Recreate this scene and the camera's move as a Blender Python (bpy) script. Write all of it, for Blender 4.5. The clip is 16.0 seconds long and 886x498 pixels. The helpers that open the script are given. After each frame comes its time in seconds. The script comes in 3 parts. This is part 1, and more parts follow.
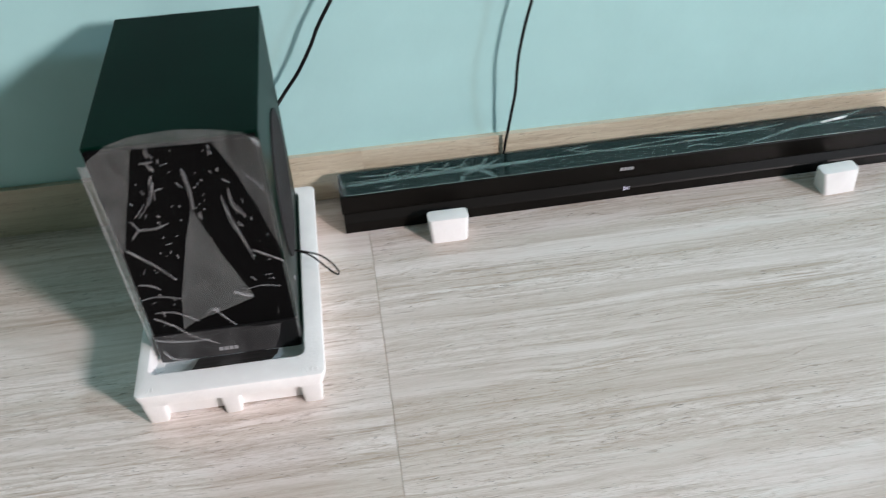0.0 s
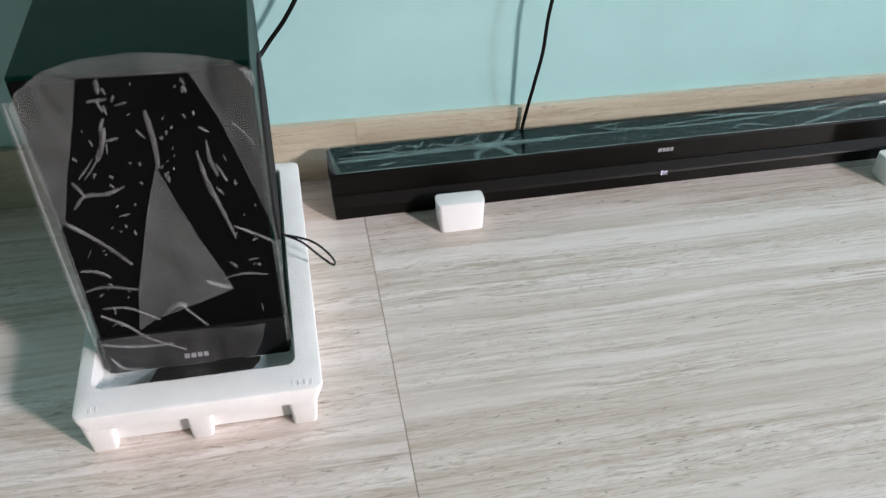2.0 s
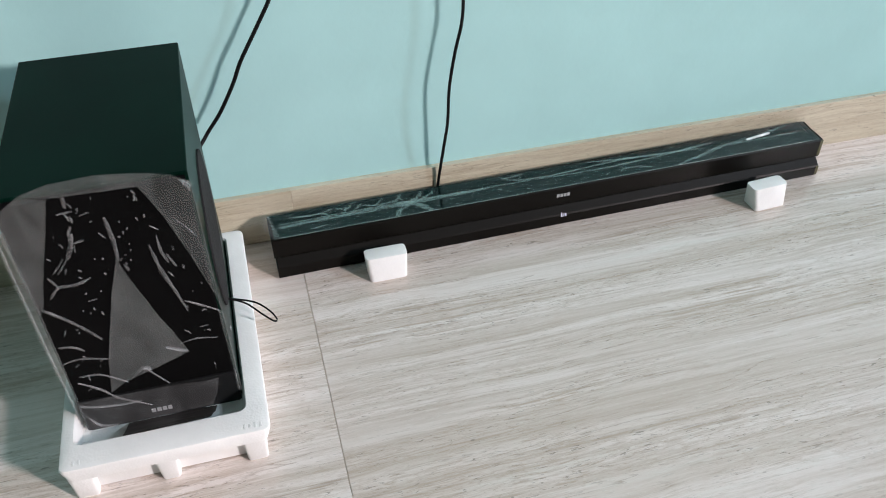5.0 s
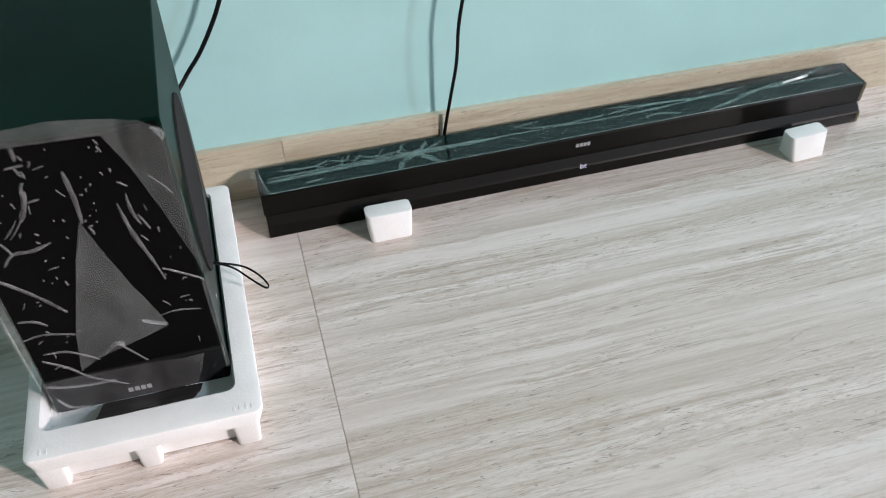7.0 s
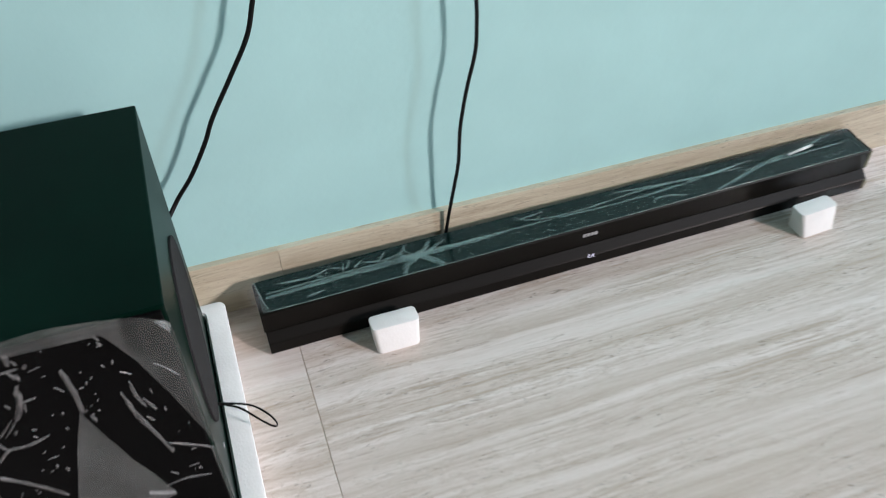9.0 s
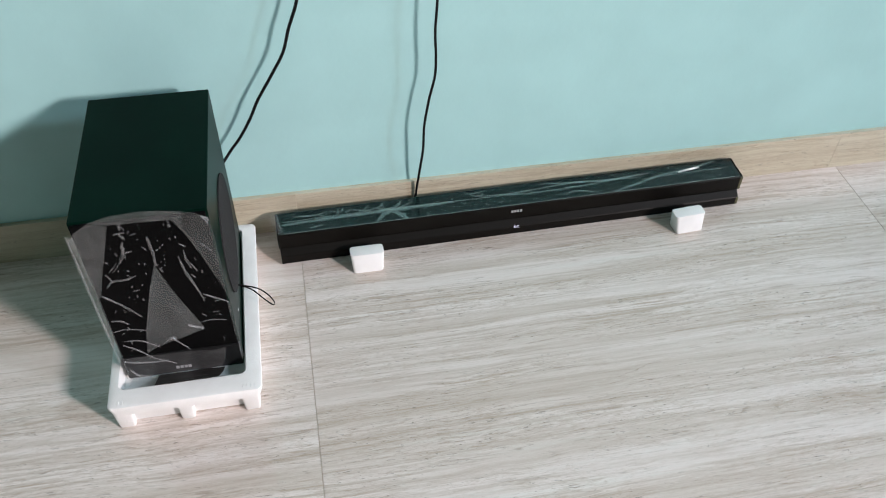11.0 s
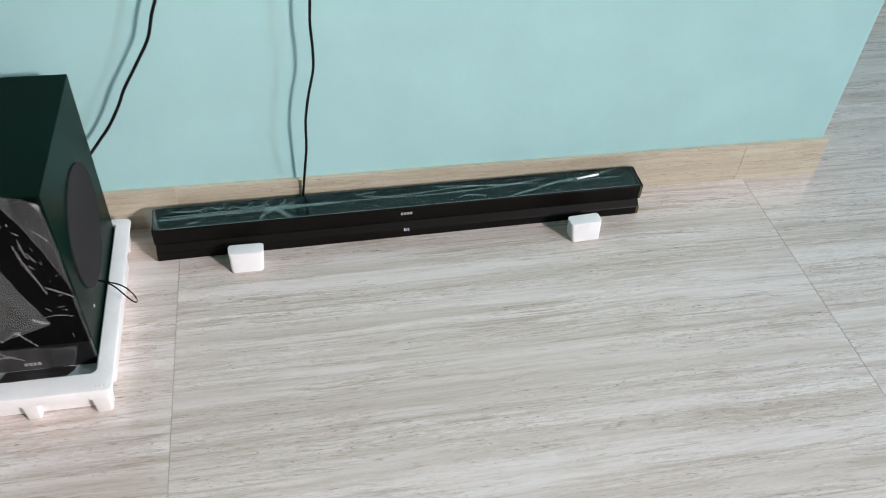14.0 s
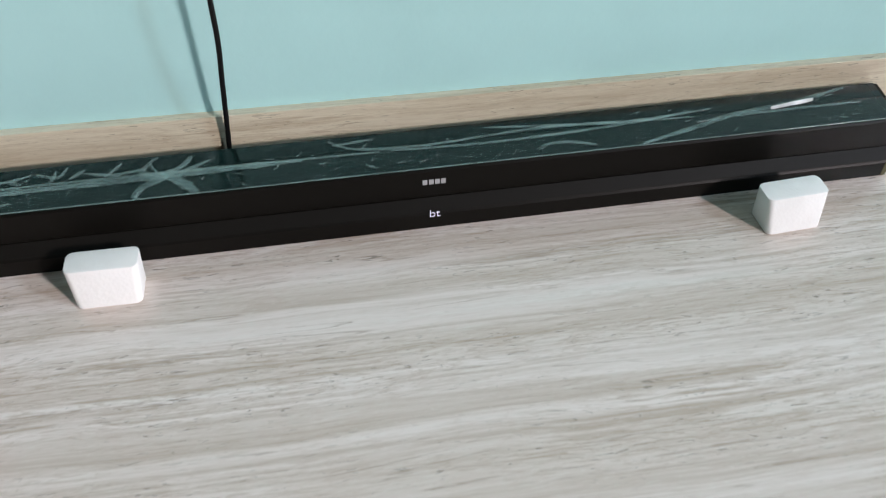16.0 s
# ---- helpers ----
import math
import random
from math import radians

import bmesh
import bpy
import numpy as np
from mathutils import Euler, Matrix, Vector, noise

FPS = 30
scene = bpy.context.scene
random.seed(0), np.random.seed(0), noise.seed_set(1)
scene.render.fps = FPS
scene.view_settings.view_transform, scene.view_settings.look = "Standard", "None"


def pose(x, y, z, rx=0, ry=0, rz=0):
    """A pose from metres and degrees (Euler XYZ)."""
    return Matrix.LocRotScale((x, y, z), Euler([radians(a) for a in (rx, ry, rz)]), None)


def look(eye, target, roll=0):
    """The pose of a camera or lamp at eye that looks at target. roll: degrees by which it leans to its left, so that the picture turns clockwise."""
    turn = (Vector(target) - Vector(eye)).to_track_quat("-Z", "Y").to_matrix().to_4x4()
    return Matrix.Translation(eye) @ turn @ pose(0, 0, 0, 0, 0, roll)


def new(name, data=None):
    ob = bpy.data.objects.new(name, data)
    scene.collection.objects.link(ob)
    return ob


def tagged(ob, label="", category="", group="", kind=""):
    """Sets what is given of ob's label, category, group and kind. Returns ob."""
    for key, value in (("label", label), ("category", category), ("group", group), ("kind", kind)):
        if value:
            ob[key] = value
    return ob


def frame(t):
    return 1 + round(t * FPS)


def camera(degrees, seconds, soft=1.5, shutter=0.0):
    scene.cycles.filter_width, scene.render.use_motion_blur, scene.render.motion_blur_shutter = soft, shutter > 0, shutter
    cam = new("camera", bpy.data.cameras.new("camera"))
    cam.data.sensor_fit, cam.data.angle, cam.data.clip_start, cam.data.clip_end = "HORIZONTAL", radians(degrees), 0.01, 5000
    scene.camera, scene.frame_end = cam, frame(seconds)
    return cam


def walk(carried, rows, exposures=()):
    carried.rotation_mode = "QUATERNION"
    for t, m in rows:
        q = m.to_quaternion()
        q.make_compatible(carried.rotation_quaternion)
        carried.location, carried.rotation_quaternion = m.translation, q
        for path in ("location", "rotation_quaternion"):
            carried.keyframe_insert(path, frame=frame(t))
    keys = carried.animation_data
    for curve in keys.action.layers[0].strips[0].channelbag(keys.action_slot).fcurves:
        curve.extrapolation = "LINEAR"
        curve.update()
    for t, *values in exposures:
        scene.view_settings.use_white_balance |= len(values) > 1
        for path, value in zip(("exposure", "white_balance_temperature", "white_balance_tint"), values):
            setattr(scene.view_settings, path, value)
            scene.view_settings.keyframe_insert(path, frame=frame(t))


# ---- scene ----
cam = camera(55.0, 16.0, soft=1.0, shutter=0.4)
PATH = [
    (0, (0.0299, -1.0816, 0.8780), (0.1550, -0.0669, -0.0785), -2.30),
    (0.5, (-0.0749, -1.0347, 0.7896), (0.0684, -0.0237, -0.1681), -0.39),
    (1, (-0.0969, -0.9830, 0.7108), (0.0744, 0.0224, -0.2483), 1.45),
    (1.5, (-0.0717, -0.9489, 0.6729), (0.1258, 0.0632, -0.2740), 1.81),
    (2, (-0.0391, -0.9373, 0.7062), (0.1811, 0.0824, -0.2276), 1.83),
    (2.5, (-0.0151, -0.9660, 0.7532), (0.2333, 0.0637, -0.1623), 2.09),
    (3, (-0.0026, -0.9909, 0.7888), (0.2746, 0.0385, -0.1187), 2.47),
    (5.5, (-0.0005, -1.0461, 0.8481), (0.2709, -0.0207, -0.0656), -0.95),
    (6, (-0.0017, -1.0405, 0.8363), (0.2756, -0.0217, -0.0830), -0.81),
    (6.5, (0.0054, -1.0274, 0.8328), (0.2745, -0.0161, -0.0972), -1.14),
    (7, (0.0010, -0.9449, 0.7733), (0.2726, 0.0259, -0.1982), -0.24),
    (7.5, (-0.0165, -0.8501, 0.7513), (0.2778, 0.0725, -0.2598), 0.97),
    (8, (-0.0466, -0.7772, 0.7412), (0.3555, 0.1075, -0.2666), 4.91),
    (8.5, (-0.0699, -0.7389, 0.7524), (0.3875, 0.1923, -0.1875), 4.23),
    (9, (0.0003, -0.8045, 0.8454), (0.3109, 0.1468, -0.1338), -1.29),
    (9.5, (-0.0829, -1.0118, 1.0380), (0.3002, -0.1003, 0.0467), 3.16),
    (12, (0.1911, -1.2307, 1.1610), (0.2767, -0.2475, 0.1681), 0.08),
    (12.5, (0.1989, -1.2442, 1.1631), (0.2986, -0.2548, 0.1776), 0.88),
    (13, (0.2214, -1.2485, 1.1513), (0.3697, -0.2660, 0.1651), 2.19),
    (13.5, (0.2359, -1.2515, 1.1377), (0.4387, -0.2743, 0.1559), 3.58),
    (14, (0.2567, -1.2134, 1.1065), (0.4833, -0.2440, 0.1222), 4.08),
    (14.5, (0.3053, -1.0890, 0.9944), (0.5115, -0.1283, -0.0029), 3.23),
    (15, (0.3167, -0.9082, 0.7772), (0.5102, 0.0560, -0.2192), 2.29),
    (15.5, (0.3551, -0.7565, 0.6187), (0.4920, 0.2205, -0.3746), -0.41),
    (16, (0.3679, -0.6408, 0.5735), (0.5193, 0.3036, -0.4488), 0.56),
]
walk(cam, [(t, look(eye, target, roll)) for t, eye, target, roll in PATH])

# ---- light ----
LAMP_A, LAMP_B = 1040.0, 104.0
world = bpy.data.worlds.new("sky")
scene.world = world
world.use_nodes = True
_wn = world.node_tree
_sky = _wn.nodes.new("ShaderNodeTexSky")
_sky.sky_type = "NISHITA"
_sky.sun_disc = False
_sky.sun_elevation, _sky.sun_rotation = radians(35), radians(130)
_wn.links.new(_sky.outputs[0], _wn.nodes["Background"].inputs[0])
_wn.nodes["Background"].inputs[1].default_value = 0.12


def window_lamp(name, place, target, sx, sy, watts, color):
    data = bpy.data.lights.new(name, "AREA")
    data.shape, data.size, data.size_y, data.energy, data.color = "RECTANGLE", sx, sy, watts, color
    ob = new(name, data)
    ob.matrix_world = look(place, target)
    return ob


window_lamp("window_light", (5.20, -5.20, 3.26), (0.3, -0.3, 0.1), 0.95, 0.95, LAMP_A, (1.0, 0.886, 0.898))
window_lamp("high_window_light", (4.29, -2.10, 3.05), (-0.2, -0.2, 0.2), 0.30, 0.60, LAMP_B, (0.64, 0.83, 1.0))


# ---- materials ----
def material(name):
    m = bpy.data.materials.new(name)
    m.use_nodes = True
    t = m.node_tree
    return m, t, t.nodes["Principled BSDF"]


def add(t, kind, **inputs):
    n = t.nodes.new(kind)
    for k, v in inputs.items():
        n.inputs[k.replace("_", " ")].default_value = v
    return n


def place_coords(t, scale, shift=None):
    """World position, stretched; shift: a socket added to it."""
    geo = t.nodes.new("ShaderNodeNewGeometry")
    mp = t.nodes.new("ShaderNodeMapping")
    mp.inputs["Scale"].default_value = scale
    src = geo.outputs["Position"]
    if shift:
        va = t.nodes.new("ShaderNodeVectorMath")
        t.links.new(src, va.inputs[0])
        t.links.new(shift, va.inputs[1])
        src = va.outputs[0]
    t.links.new(src, mp.inputs["Vector"])
    return mp.outputs[0]


def noise_tex(t, vec, scale, detail=4.0, rough=0.55, distortion=0.0):
    n = add(t, "ShaderNodeTexNoise", Scale=scale, Detail=detail, Roughness=rough, Distortion=distortion)
    t.links.new(vec, n.inputs["Vector"])
    return n.outputs["Fac"]


def ramp(t, fac, stops):
    r = t.nodes.new("ShaderNodeValToRGB")
    e = r.color_ramp.elements
    while len(e) < len(stops):
        e.new(0.5)
    for el, (p, c) in zip(e, stops):
        el.position = p
        el.color = (*c, 1) if len(c) == 3 else c
    t.links.new(fac, r.inputs["Fac"])
    return r.outputs["Color"]


def mix(t, fac, a, b, mode="MIX"):
    n = t.nodes.new("ShaderNodeMix")
    n.data_type, n.blend_type = "RGBA", mode
    for sock, v in ((n.inputs[0], fac), (n.inputs[6], a), (n.inputs[7], b)):
        if hasattr(v, "is_linked"):
            t.links.new(v, sock)
        else:
            sock.default_value = v if isinstance(v, (int, float)) else (*v, 1)
    return n.outputs[2]


def bump(t, bsdf, height, strength, distance):
    b = add(t, "ShaderNodeBump", Strength=strength, Distance=distance)
    t.links.new(height, b.inputs["Height"])
    t.links.new(b.outputs[0], bsdf.inputs["Normal"])


def travertine(name, light, mid, dark, rough, axis_shift=True):
    m, t, b = material(name)
    shift = None
    if axis_shift:
        info = t.nodes.new("ShaderNodeObjectInfo")
        sc = t.nodes.new("ShaderNodeVectorMath")
        sc.operation = "SCALE"
        sc.inputs[0].default_value = (3.1, 7.7, 1.3)
        t.links.new(info.outputs["Random"], sc.inputs["Scale"])
        shift = sc.outputs[0]
    # the layers of the stone wander a little
    drift = noise_tex(t, place_coords(t, (2.2, 5.0, 5.0), shift), 1.0, 3, 0.5)
    sway = t.nodes.new("ShaderNodeVectorMath")
    sway.operation = "SCALE"
    sway.inputs[0].default_value = (0.0, 0.036, 0.036)
    t.links.new(drift, sway.inputs["Scale"])
    if shift:
        both = t.nodes.new("ShaderNodeVectorMath")
        t.links.new(shift, both.inputs[0])
        t.links.new(sway.outputs[0], both.inputs[1])
        shift = both.outputs[0]
    else:
        shift = sway.outputs[0]
    wide = noise_tex(t, place_coords(t, (0.38, 11.0, 11.0), shift), 1.7, 5, 0.55, 0.3)
    fine = noise_tex(t, place_coords(t, (9.0, 125.0, 125.0), shift), 1.5, 8, 0.74, 1.0)
    hair = noise_tex(t, place_coords(t, (42.0, 330.0, 330.0), shift), 1.2, 5, 0.72, 1.0)
    dash = noise_tex(t, place_coords(t, (55.0, 330.0, 330.0), shift), 1.0, 3, 0.6, 0.9)
    zone = noise_tex(t, place_coords(t, (2.0, 15.0, 15.0), shift), 1.3, 3, 0.5)
    streak = noise_tex(t, place_coords(t, (0.8, 30.0, 30.0), shift), 1.5, 10, 0.68, 0.6)
    strata = noise_tex(t, place_coords(t, (0.9, 130.0, 130.0), shift), 1.2, 5, 0.6, 0.3)
    cut = noise_tex(t, place_coords(t, (4.0, 36.0, 36.0), shift), 1.6, 5, 0.66)
    flow = noise_tex(t, place_coords(t, (0.6, 10.0, 10.0), shift), 1.3, 10, 0.52, 0.35)
    soft_dark = tuple((a + c) / 2 for a, c in zip(dark, mid))
    base = ramp(t, wide, ((0.34, soft_dark), (0.44, mid), (0.55, light)))
    tone = tuple(c * k for c, k in zip(dark, (0.80, 0.74, 0.68)))
    vein = tuple(c * k for c, k in zip(dark, (0.56, 0.49, 0.44)))
    band = ramp(t, zone, ((0.38, (0.2, 0.2, 0.2)), (0.58, (1, 1, 1))))
    base = mix(t, ramp(t, streak, ((0.34, (0.62, 0.62, 0.62)), (0.52, (0, 0, 0)))), base, tone)
    base = mix(t, mix(t, band, (0.08, 0.08, 0.08), ramp(t, strata, ((0.36, (0.6, 0.6, 0.6)), (0.49, (0, 0, 0))))), base, tone)
    base = mix(t, ramp(t, streak, ((0.56, (0, 0, 0)), (0.68, (0.35, 0.35, 0.35)))), base, tuple(min(0.78, c * 1.10) for c in light))
    base = mix(t, mix(t, band, (0, 0, 0), ramp(t, fine, ((0.35, (0.72, 0.72, 0.72)), (0.50, (0, 0, 0))))), base, tone)
    base = mix(t, mix(t, band, (0, 0, 0), ramp(t, hair, ((0.36, (0.62, 0.62, 0.62)), (0.49, (0, 0, 0))))), base, tone)
    base = mix(t, ramp(t, hair, ((0.56, (0, 0, 0)), (0.68, (0.3, 0.3, 0.3)))), base, tuple(min(0.8, c * 1.12) for c in light))
    # thin broken veins along level lines of a stretched noise
    many = t.nodes.new("ShaderNodeMath")
    many.operation = "MULTIPLY"
    many.inputs[1].default_value = 15.0
    t.links.new(flow, many.inputs[0])
    saw = t.nodes.new("ShaderNodeMath")
    saw.operation = "FRACT"
    t.links.new(many.outputs[0], saw.inputs[0])
    line = ramp(t, saw.outputs[0], ((0.46, (0, 0, 0)), (0.495, (0.62, 0.62, 0.62)), (0.515, (0.5, 0.5, 0.5)), (0.62, (0, 0, 0))))
    base = mix(t, mix(t, ramp(t, cut, ((0.48, (0, 0, 0)), (0.60, (1, 1, 1)))), (0, 0, 0), line), base, vein)
    pits = mix(t, ramp(t, zone, ((0.40, (0.2, 0.2, 0.2)), (0.54, (1, 1, 1)))), (0, 0, 0), ramp(t, dash, ((0.32, (0.75, 0.75, 0.75)), (0.37, (0, 0, 0)))))
    base = mix(t, pits, base, tuple(c * 0.42 for c in dark))
    t.links.new(base, b.inputs["Base Color"])
    b.inputs["Roughness"].default_value = rough
    b.inputs["Specular IOR Level"].default_value = 0.85
    bump(t, b, dash, 0.03, 0.002)
    return m


def plain(name, color, rough, spec=0.5, grain=0.0, scale=200.0, metal=0.0, vary=0.06, depth=0.001):
    m, t, b = material(name)
    v = place_coords(t, (1, 1, 1))
    big = noise_tex(t, v, 6.0, 4)
    lo, hi = tuple(c * (1 - vary) for c in color), tuple(min(1, c * (1 + vary)) for c in color)
    t.links.new(ramp(t, big, ((0.35, lo), (0.65, hi))), b.inputs["Base Color"])
    b.inputs["Roughness"].default_value = rough
    b.inputs["Specular IOR Level"].default_value = spec
    b.inputs["Metallic"].default_value = metal
    if grain:
        bump(t, b, noise_tex(t, v, scale, 3), grain, depth)
    return m


M_FLOOR = travertine("polished_travertine", (0.785, 0.700, 0.660), (0.70, 0.612, 0.560), (0.55, 0.465, 0.395), 0.12)
M_SKIRT = travertine("travertine_skirting", (0.625, 0.575, 0.445), (0.585, 0.53, 0.405), (0.525, 0.465, 0.345), 0.35)
M_WALL = plain("aqua_wall_paint", (0.402, 0.656, 0.650), 0.55, 0.3, 0.12, 90.0, 0.0, 0.03, 0.002)
# Unseen added walls and ceiling: dark green tones tint the bounced light.
M_ROOM = plain("unseen_room_paint", (0.085, 0.145, 0.13), 0.7, 0.3, 0.05, 60.0)
M_CEIL = plain("unseen_ceiling_paint", (0.15, 0.19, 0.175), 0.8, 0.2, 0.05, 60.0)
M_GROUT = plain("joint_grout", (0.62, 0.52, 0.41), 0.9, 0.2, 0.3, 300.0)
M_VINYL = plain("black_wood_vinyl", (0.0010, 0.0105, 0.0066), 0.36, 0.05, 0.04, 500.0, 0.0, 0.2, 0.0006)
M_CLOTH = plain("black_grille_cloth", (0.0032, 0.0032, 0.0032), 0.95, 0.05, 0.5, 1500.0, 0.0, 0.2, 0.0006)
M_SIDECLOTH = plain("charcoal_grille_cloth", (0.022, 0.021, 0.022), 0.9, 0.2, 0.5, 1400.0, 0.0, 0.15, 0.0006)
M_GLOSS = plain("black_gloss_plastic", (0.009, 0.009, 0.0095), 0.28, 0.34)
M_BAR = plain("black_bar_plastic", (0.0052, 0.0046, 0.0038), 0.40, 0.10, 0.08, 700.0, 0.0, 0.15, 0.0004)
# The bevel's sheen is painted in as a lighter grey than M_BAR.
M_LEDGE = plain("bar_edge_painted_sheen", (0.0075, 0.0068, 0.0058), 0.5, 0.10)
M_BARTOP = plain("black_gloss_bar_top", (0.0016, 0.0066, 0.0058), 0.10, 0.42)
M_CORD = plain("black_cord_rubber", (0.003, 0.003, 0.0034), 0.55, 0.2)
M_LOGO = plain("silver_print", (0.36, 0.36, 0.37), 0.4, 0.5)
M_OLIVE = plain("olive_film_edge", (0.085, 0.078, 0.034), 0.40, 0.4, 0.0, 200.0, 0.0, 0.3)
M_BROWN = plain("brownish_film_flap", (0.075, 0.062, 0.056), 0.3, 0.5, 0.1, 80.0, 0.0, 0.3)


def foam():
    m, t, b = material("white_foam")
    v = place_coords(t, (1, 1, 1))
    vo = add(t, "ShaderNodeTexVoronoi", Scale=330.0)
    t.links.new(v, vo.inputs["Vector"])
    n = noise_tex(t, v, 25.0, 4)
    t.links.new(ramp(t, n, ((0.3, (0.80, 0.79, 0.775)), (0.7, (0.87, 0.86, 0.845)))), b.inputs["Base Color"])
    b.inputs["Roughness"].default_value = 0.6
    b.inputs["Specular IOR Level"].default_value = 0.3
    bump(t, b, vo.outputs["Distance"], 0.18, 0.0008)
    return m


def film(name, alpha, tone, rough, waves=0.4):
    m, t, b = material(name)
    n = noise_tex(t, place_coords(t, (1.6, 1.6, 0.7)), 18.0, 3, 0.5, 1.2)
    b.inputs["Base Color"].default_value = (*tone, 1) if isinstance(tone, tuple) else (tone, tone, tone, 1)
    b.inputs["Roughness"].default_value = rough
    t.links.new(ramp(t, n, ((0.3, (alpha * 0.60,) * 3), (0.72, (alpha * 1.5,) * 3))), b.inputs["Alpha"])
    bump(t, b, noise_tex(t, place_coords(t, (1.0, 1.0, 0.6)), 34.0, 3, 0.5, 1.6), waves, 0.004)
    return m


M_FOAM = foam()
M_FILM = film("loose_clear_film", 0.125, (0.50, 0.52, 0.51), 0.34, 0.12)
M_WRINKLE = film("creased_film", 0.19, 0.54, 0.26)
M_THINFILM = film("clinging_film", 0.085, 0.5, 0.2)
# Whitish tone stands in for glints on the film's folds.
M_GLINT = film("pale_glint_film", 0.20, 0.66, 0.12)
# Near-opaque white film, painted in for the window's highlight on the bar.
M_BARGLINT = film("painted_bar_glint", 0.62, 0.92, 0.10, 0.1)
M_BARFILM = film("bar_film", 0.02, (0.05, 0.14, 0.13), 0.06, 0.05)
# Creases carry the aqua wall's reflection in their colour.
M_BARWRINKLE = film("bar_crease_aqua_sheen", 0.24, (0.36, 0.54, 0.52), 0.22, 0.1)
M_DISPLAY, _t, _b = material("display_segments")
_b.inputs["Base Color"].default_value = (0.05, 0.05, 0.06, 1)
_b.inputs["Emission Color"].default_value = (0.82, 0.78, 1.0, 1)
_b.inputs["Emission Strength"].default_value = 1.1


# ---- mesh helpers ----
def part(name, bm, mat, parent=None, label="", smooth=False):
    me = bpy.data.meshes.new(name)
    bmesh.ops.recalc_face_normals(bm, faces=bm.faces)
    bm.to_mesh(me)
    bm.free()
    me.materials.append(mat)
    if smooth:
        for p in me.polygons:
            p.use_smooth = True
        me.set_sharp_from_angle(angle=radians(40))
    ob = new(name, me)
    if parent:
        ob.parent = parent
    if label:
        tagged(ob, label)
    return ob


def thing(name, m, label, category, group=""):
    e = new(name)
    e.empty_display_size = 0.05
    e.matrix_world = m
    return tagged(e, label, category, group)


def box(bm, x0, x1, y0, y1, z0, z1, bevel=0.0, seg=2):
    r = bmesh.ops.create_cube(bm, size=1.0)
    vs = r["verts"]
    for v in vs:
        v.co = Vector((x0 + (v.co.x + 0.5) * (x1 - x0), y0 + (v.co.y + 0.5) * (y1 - y0), z0 + (v.co.z + 0.5) * (z1 - z0)))
    if bevel:
        es = list({e for v in vs for e in v.link_edges})
        bmesh.ops.bevel(bm, geom=es, offset=bevel, segments=seg, profile=0.5, affect="EDGES")
    return bm


def boxes(*rows, bevel=0.0):
    bm = bmesh.new()
    for r in rows:
        box(bm, *r, bevel=bevel)
    return bm


def prism(bm, outline, lo, hi, axis="x"):
    """An outline of two coordinates pushed from lo to hi along an axis."""
    def at(a, b, s):
        return (s, a, b) if axis == "x" else (a, s, b) if axis == "y" else (a, b, s)
    one = [bm.verts.new(at(a, b, lo)) for a, b in outline]
    two = [bm.verts.new(at(a, b, hi)) for a, b in outline]
    n = len(outline)
    bm.faces.new(one[::-1])
    bm.faces.new(two)
    for i in range(n):
        bm.faces.new((one[i], one[(i + 1) % n], two[(i + 1) % n], two[i]))
    return bm


def tube(bm, pts, radius, sides=10):
    """A round cord through smooth points."""
    pts = [Vector(p) for p in pts]
    path = []
    for i in range(len(pts) - 1):
        p0, p1, p2, p3 = pts[max(i - 1, 0)], pts[i], pts[i + 1], pts[min(i + 2, len(pts) - 1)]
        for k in range(8):
            u = k / 8
            path.append(0.5 * (2 * p1 + (p2 - p0) * u + (2 * p0 - 5 * p1 + 4 * p2 - p3) * u * u + (3 * p1 - p0 - 3 * p2 + p3) * u ** 3))
    path.append(pts[-1])
    rings = []
    for i, p in enumerate(path):
        d = (path[min(i + 1, len(path) - 1)] - path[max(i - 1, 0)]).normalized()
        a = d.orthogonal().normalized() if not rings else (last - last.dot(d) * d).normalized()
        last, c = a, d.cross(a)
        rings.append([bm.verts.new(p + radius * (math.cos(2 * math.pi * k / sides) * a + math.sin(2 * math.pi * k / sides) * c)) for k in range(sides)])
    for r, s in zip(rings, rings[1:]):
        for k in range(sides):
            bm.faces.new((r[k], r[(k + 1) % sides], s[(k + 1) % sides], s[k]))
    bm.faces.new(rings[0][::-1])
    bm.faces.new(rings[-1])
    return bm


def crease(bm, at, u, v, angle, length, width, bend, lift=0.0012, wander=0.12, band=None):
    """A raised tapering fold of film; at(u, v, h) gives the place on a surface."""
    n = max(5, int(length / 0.006))
    a, spine = radians(angle), []
    for i in range(n + 1):
        spine.append((u, v, a))
        a += radians(bend) / n + random.uniform(-wander, wander)
        u += math.cos(a) * length / n
        v += math.sin(a) * length / n
        if band and not band[0] < v < band[1]:
            v = min(max(v, band[0]), band[1])
            a = radians(angle) * 0.2
    rows = []
    for i, (pu, pv, pa) in enumerate(spine):
        s = i / n
        w = width * (0.30 + 0.70 * math.sin(math.pi * min(1, s * 0.9 + 0.08)) ** 0.6) * random.uniform(0.75, 1.25) * 0.5
        nu, nv = -math.sin(pa), math.cos(pa)
        rows.append([bm.verts.new(at(pu + nu * w * k, pv + nv * w * k, lift * h + 0.0004)) for k, h in ((-1, 0), (-0.5, 0.8), (0, 1), (0.5, 0.8), (1, 0))])
    for r, q in zip(rows, rows[1:]):
        for k in range(4):
            bm.faces.new((r[k], r[k + 1], q[k + 1], q[k]))


